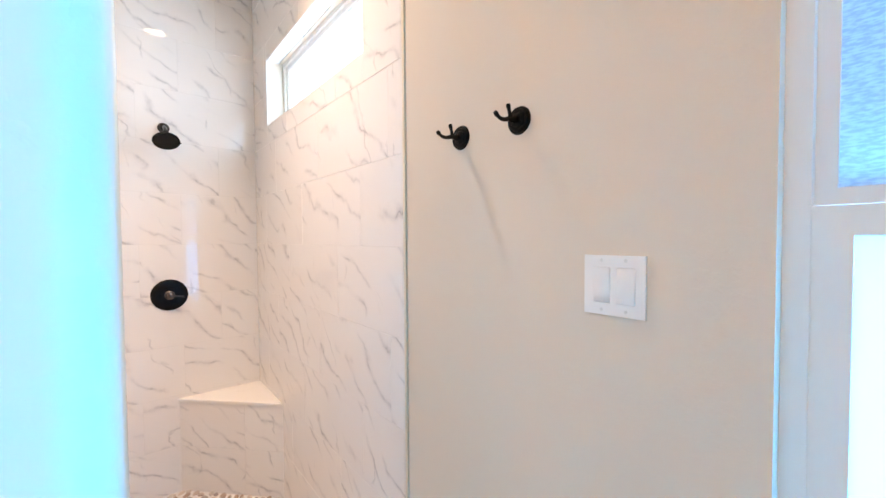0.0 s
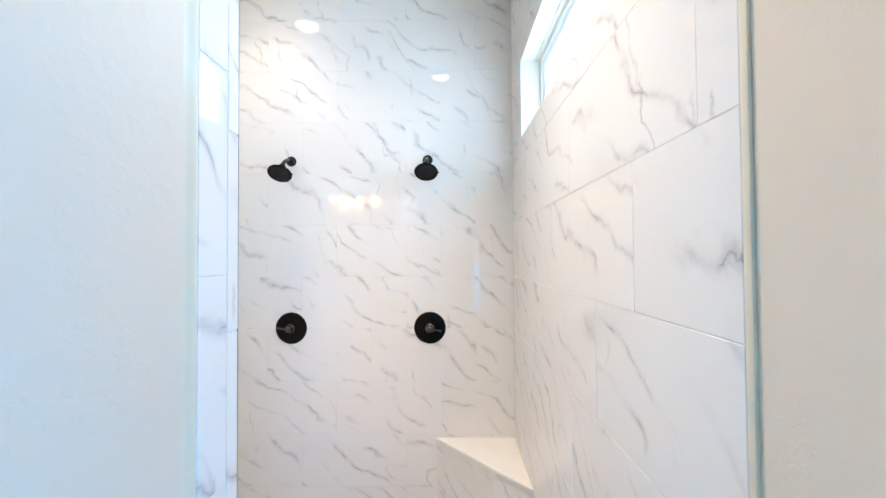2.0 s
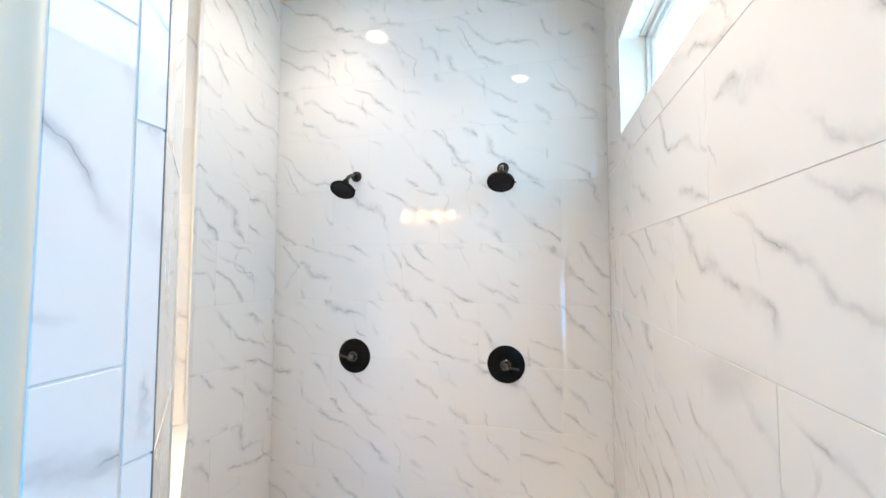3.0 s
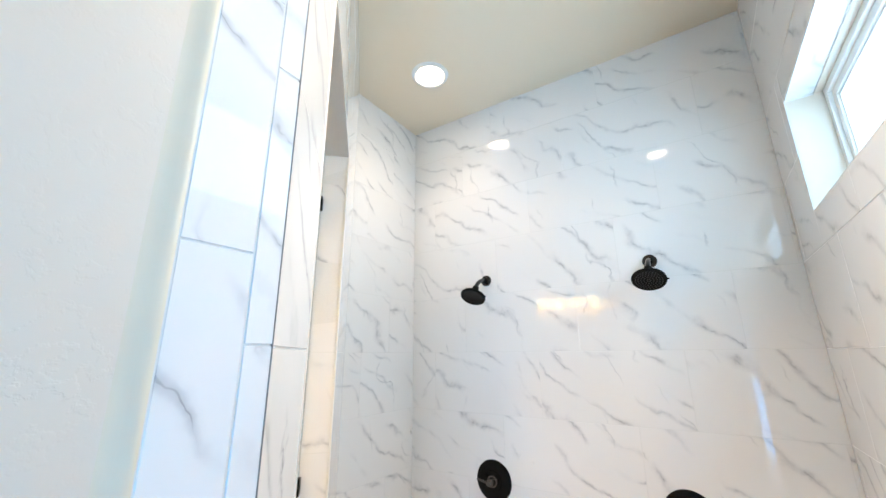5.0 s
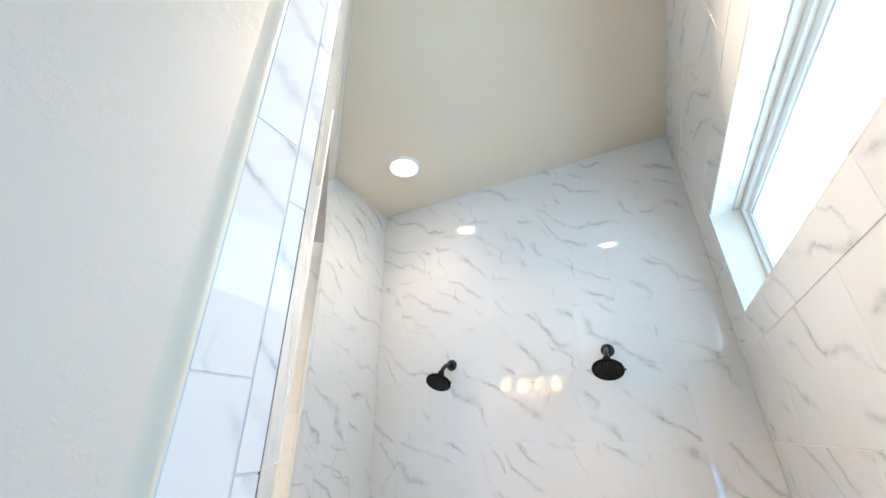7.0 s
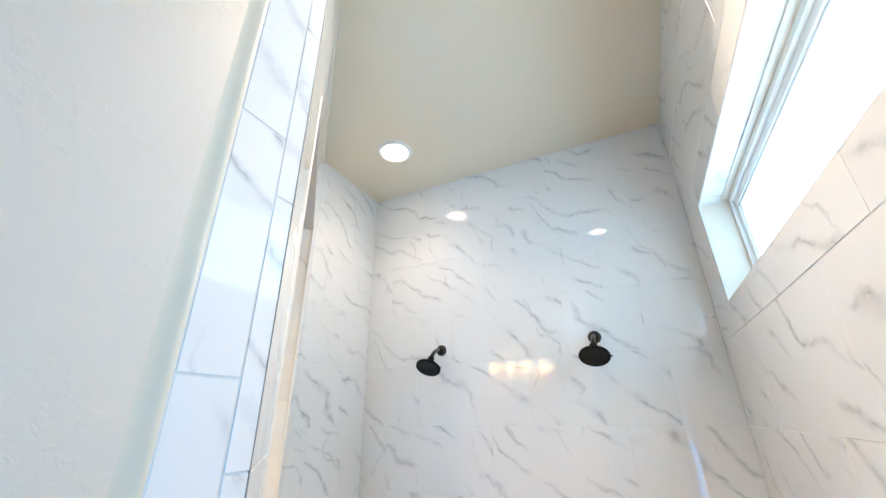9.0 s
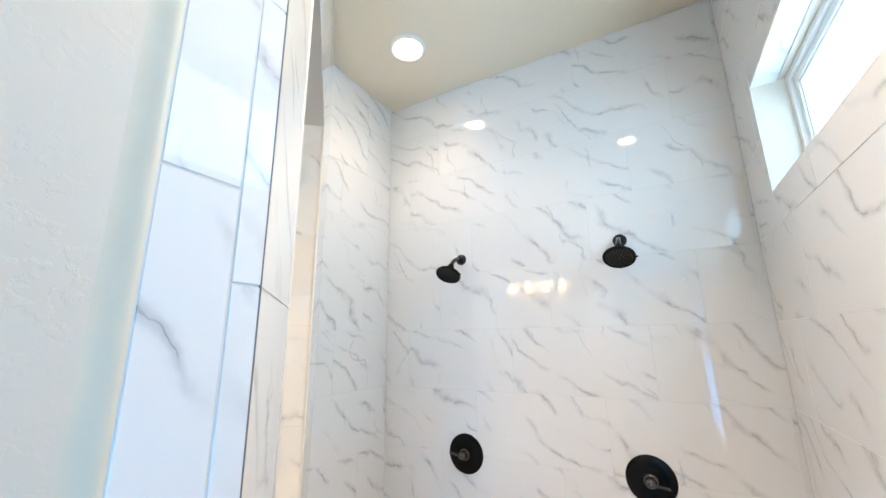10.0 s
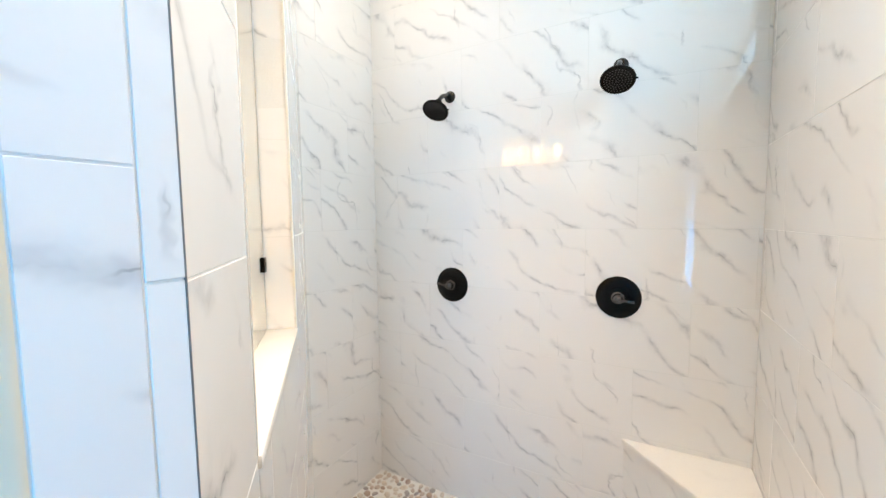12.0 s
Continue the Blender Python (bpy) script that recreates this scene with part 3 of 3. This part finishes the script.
glass_panel()
bench_thing, BENCH, BENCH_W = bench()
for x in (-0.599, 0.206):
    shower_head(x)
valve(-0.598, 190)
valve(0.214, 8)
for y in (0.758, 0.5625):
    robe_hook(y)
switch()
downlight(-0.673, 2.343, 2.3, 110)
downlight(0.262, 1.525, 9.3, 92)
vanity_light()


# ---------------------------------------------------------------- tiles, one by one
GAP, DEPTH, EDGE = 0.0018, 0.006, 0.0007
tile_meshes = {}


def tile_mesh(w, h):
    """A slab with an eased front edge; front at y = 0, centred."""
    key = (round(w, 3), round(h, 3))
    if key not in tile_meshes:
        a, b = w / 2, h / 2
        v, f = [], []
        for (p, q), y in (((a - EDGE, b - EDGE), 0.0), ((a, b), EDGE), ((a, b), DEPTH)):
            v += [(-p, y, -q), (p, y, -q), (p, y, q), (-p, y, q)]
        f.append((0, 1, 2, 3))
        for r in (0, 4):
            for i in range(4):
                j = (i + 1) % 4
                f.append((r + i, r + 4 + i, r + 4 + j, r + j))
        me = bpy.data.meshes.new("tile")
        me.from_pydata(v, [], f)
        me.materials.append(MARBLE)
        tile_meshes[key] = me
    return tile_meshes[key]


def lay(parent, m, u0, u1, z0, z1):
    """One tile over the given cell of a face; a hair of lippage from tile to tile."""
    w, h = u1 - u0 - GAP, z1 - z0 - GAP
    if w < 0.006 or h < 0.006:
        return
    ob = new("tile", tile_mesh(w, h))
    tip = [random.uniform(-1, 1) for _ in range(3)]
    local = m @ Matrix.Translation(((u0 + u1) / 2, 0.0003 * tip[0], (z0 + z1) / 2)) @ pose(0, 0, 0, 0.10 * tip[1], 0, 0.07 * tip[2])
    ob.parent = parent
    ob.matrix_parent_inverse = parent.matrix_world.inverted()
    ob.matrix_basis = local


def clad(parent, m, u0, u1, z0, z1, first, step, hole=None):
    """Courses of 610 x 305 tiles in a third bond: a joint stands at `first` in the course above 1.79 m and moves by `step` from course to course."""
    for r in range(-1, 12):
        a, b = max(z0, ROW0 + r * ROW), min(z1, ROW0 + (r + 1) * ROW)
        if b - a < 0.01:
            continue
        cut = first + (r - 6) * step
        k = math.floor((u0 - cut) / TILE)
        while cut + k * TILE < u1:
            p, q = max(u0, cut + k * TILE), min(u1, cut + (k + 1) * TILE)
            k += 1
            if q - p < 0.01:
                continue
            if hole and p < hole[1] and q > hole[0] and a < hole[3] and b > hole[2]:
                if p < hole[0]:
                    lay(parent, m, p, hole[0], a, b)
                if q > hole[1]:
                    lay(parent, m, hole[1], q, a, b)
                c, d = max(p, hole[0]), min(q, hole[1])
                if a < hole[2]:
                    lay(parent, m, c, d, a, hole[2])
                if b > hole[3]:
                    lay(parent, m, c, d, hole[3], b)
            else:
                lay(parent, m, p, q, a, b)


clad(wall_north, NORTH, XL, XR, 0.0, ZC, -0.127, 0.204)
clad(wall_east, EAST, -YF, -TRIM_Y - 0.004, 0.0, ZC, -1.114, 0.204, (-WIN_Y[1], -WIN_Y[0], *WIN_Z))
clad(wall_west, WEST, 2.231, YF, 0.0, ZC, 2.555, 0.204)
for r in range(-1, 12):
    a, b = max(0.0, ROW0 + r * ROW), min(ZC, ROW0 + (r + 1) * ROW)
    if b - a > 0.01:
        lay(wall_diagonal, SLANT, 0.0, OPEN_U[0], a, b)
clad(wall_diagonal, SLANT, OPEN_U[0], DIAG_LEN, 0.0, ZC, 0.976, 0.204, (*OPEN_U, SILL_Z, HEAD_Z))

# end of the partition: two narrow columns
for r in range(-1, 12):
    for u0, u1, z in ((1.0405, 1.107, 0.0655), (1.107, 1.137, -0.0205)):
        a, b = max(0.0, z + r * ROW + 0.0), min(ZC, z + (r + 1) * ROW)
        if b - a > 0.01:
            lay(wall_partition, JAMB, u0, u1, a, b)

# far reveal, near reveal and head of the glazed opening
p = SLANT @ Vector((OPEN_U[1], 0, 0))
FAR_REVEAL = face_frame(p, (S2, S2, 0))
for r in range(3, 9):
    a, b = max(SILL_Z, ROW0 + r * ROW), min(HEAD_Z, ROW0 + (r + 1) * ROW)
    if b - a > 0.01:
        lay(wall_diagonal, FAR_REVEAL, -0.088, -0.001, a, b)
        lay(wall_diagonal, FAR_REVEAL, -DIAG_T, -0.098, a, b)

# lining of the transom window
WFAR = face_frame((XR, WIN_Y[1], 0), (1, 0, 0))
lay(wall_east, WFAR, 0.0, 0.076, *WIN_Z)
lay(wall_east, face_frame((XR, WIN_Y[0], 0), (-1, 0, 0)), -0.076, 0.0, *WIN_Z)
HEADM = face_frame((XR, 0, WIN_Z[1]), (0, -1, 0), (1, 0, 0))
SILLM = face_frame((XR, 0, WIN_Z[0]), (0, 1, 0), (1, 0, 0))
for a, b in (WIN_Y,):
    lay(wall_east, HEADM, -b, -a, 0.0, 0.076)
    lay(wall_east, SILLM, a, b, 0.0, 0.076)

# front of the bench
for a, b in ((0.0, 0.276), (0.276, 0.545)):
    lay(bench_thing, BENCH, 0.0, BENCH_W * 0.62, a, b)
    lay(bench_thing, BENCH, BENCH_W * 0.62, BENCH_W - 0.012, a, b)

# ---------------------------------------------------------------- pebble floor of the shower
SHOWER = [(XA - 0.05, 1.05), (XR, 1.05), (XR, YF), (XL, YF), (XL, 2.231)]
shower_floor = structure("floor_shower", prism(bmesh.new(), SHOWER, -0.02, 0.0), GROUT, "shower floor of flat river pebbles in grout", "floor")


def stone(bm, x, y, r, rng):
    """A flat rounded pebble half sunk in the grout."""
    n, a0, sq = 9, rng.uniform(0, 6.28), rng.uniform(0.7, 1.0)
    t = rng.uniform(0, math.pi)
    rings = []
    for k, (s, z) in enumerate(((1.0, -0.002), (0.96, 0.004), (0.72, 0.0078), (0.35, 0.009))):
        out = []
        for i in range(n):
            a = a0 + 2 * math.pi * i / n
            q = r * s * (1 + 0.10 * math.sin(2.0 * a + t) + 0.05 * math.sin(3 * a + 2 * t))
            u, v = q * math.cos(a), q * sq * math.sin(a)
            out.append(bm.verts.new((x + u * math.cos(t) - v * math.sin(t), y + u * math.sin(t) + v * math.cos(t), z)))
        rings.append(out)
    for a, b in zip(rings, rings[1:]):
        for i in range(n):
            j = (i + 1) % n
            bm.faces.new((a[i], a[j], b[j], b[i]))
    bm.faces.new(rings[-1])


def scatter():
    rng = random.Random(5)
    spots, grid = [], {}
    for _ in range(60000):
        x, y = rng.uniform(XL + 0.02, XR - 0.02), rng.uniform(1.1, YF - 0.02)
        r = rng.uniform(0.013, 0.024)
        if x + y < 1.129 + r * 1.5:
            continue
        if (XR - x) / 0.462 + (YF - y) / 0.495 < 1.0:
            continue
        i, j = int(x // 0.05), int(y // 0.05)
        if any((x - p) ** 2 + (y - q) ** 2 < (0.93 * (r + s)) ** 2 for a in (-1, 0, 1) for b in (-1, 0, 1) for p, q, s in grid.get((i + a, j + b), ())):
            continue
        grid.setdefault((i, j), []).append((x, y, r))
        spots.append((x, y, r))
    return spots


rng = random.Random(9)
rest = bmesh.new()
spots = sorted(scatter(), key=lambda s: -s[1] + 0.6 * abs(s[0] + 0.6))
shapes = []
for k in range(12):
    bm = bmesh.new()
    stone(bm, 0, 0, 0.02, rng)
    me = bpy.data.meshes.new("pebble")
    bmesh.ops.recalc_face_normals(bm, faces=bm.faces)
    bm.to_mesh(me)
    bm.free()
    me.shade_smooth()
    me.materials.append(PEBBLE)
    shapes.append(me)
for k, (x, y, r) in enumerate(spots):
    if k < 300:
        ob = new("pebble", shapes[k % 12])
        ob.parent = shower_floor
        ob.matrix_basis = Matrix.LocRotScale((x, y, 0), Euler((0, 0, rng.uniform(0, 6.28))), (r / 0.02, r / 0.02, 1))
    else:
        stone(rest, x, y, r, rng)
pebbles = part("pebbles", rest, PEBBLE, shower_floor)
tagged(pebbles, "flat river pebbles set in grout", kind="stuff")
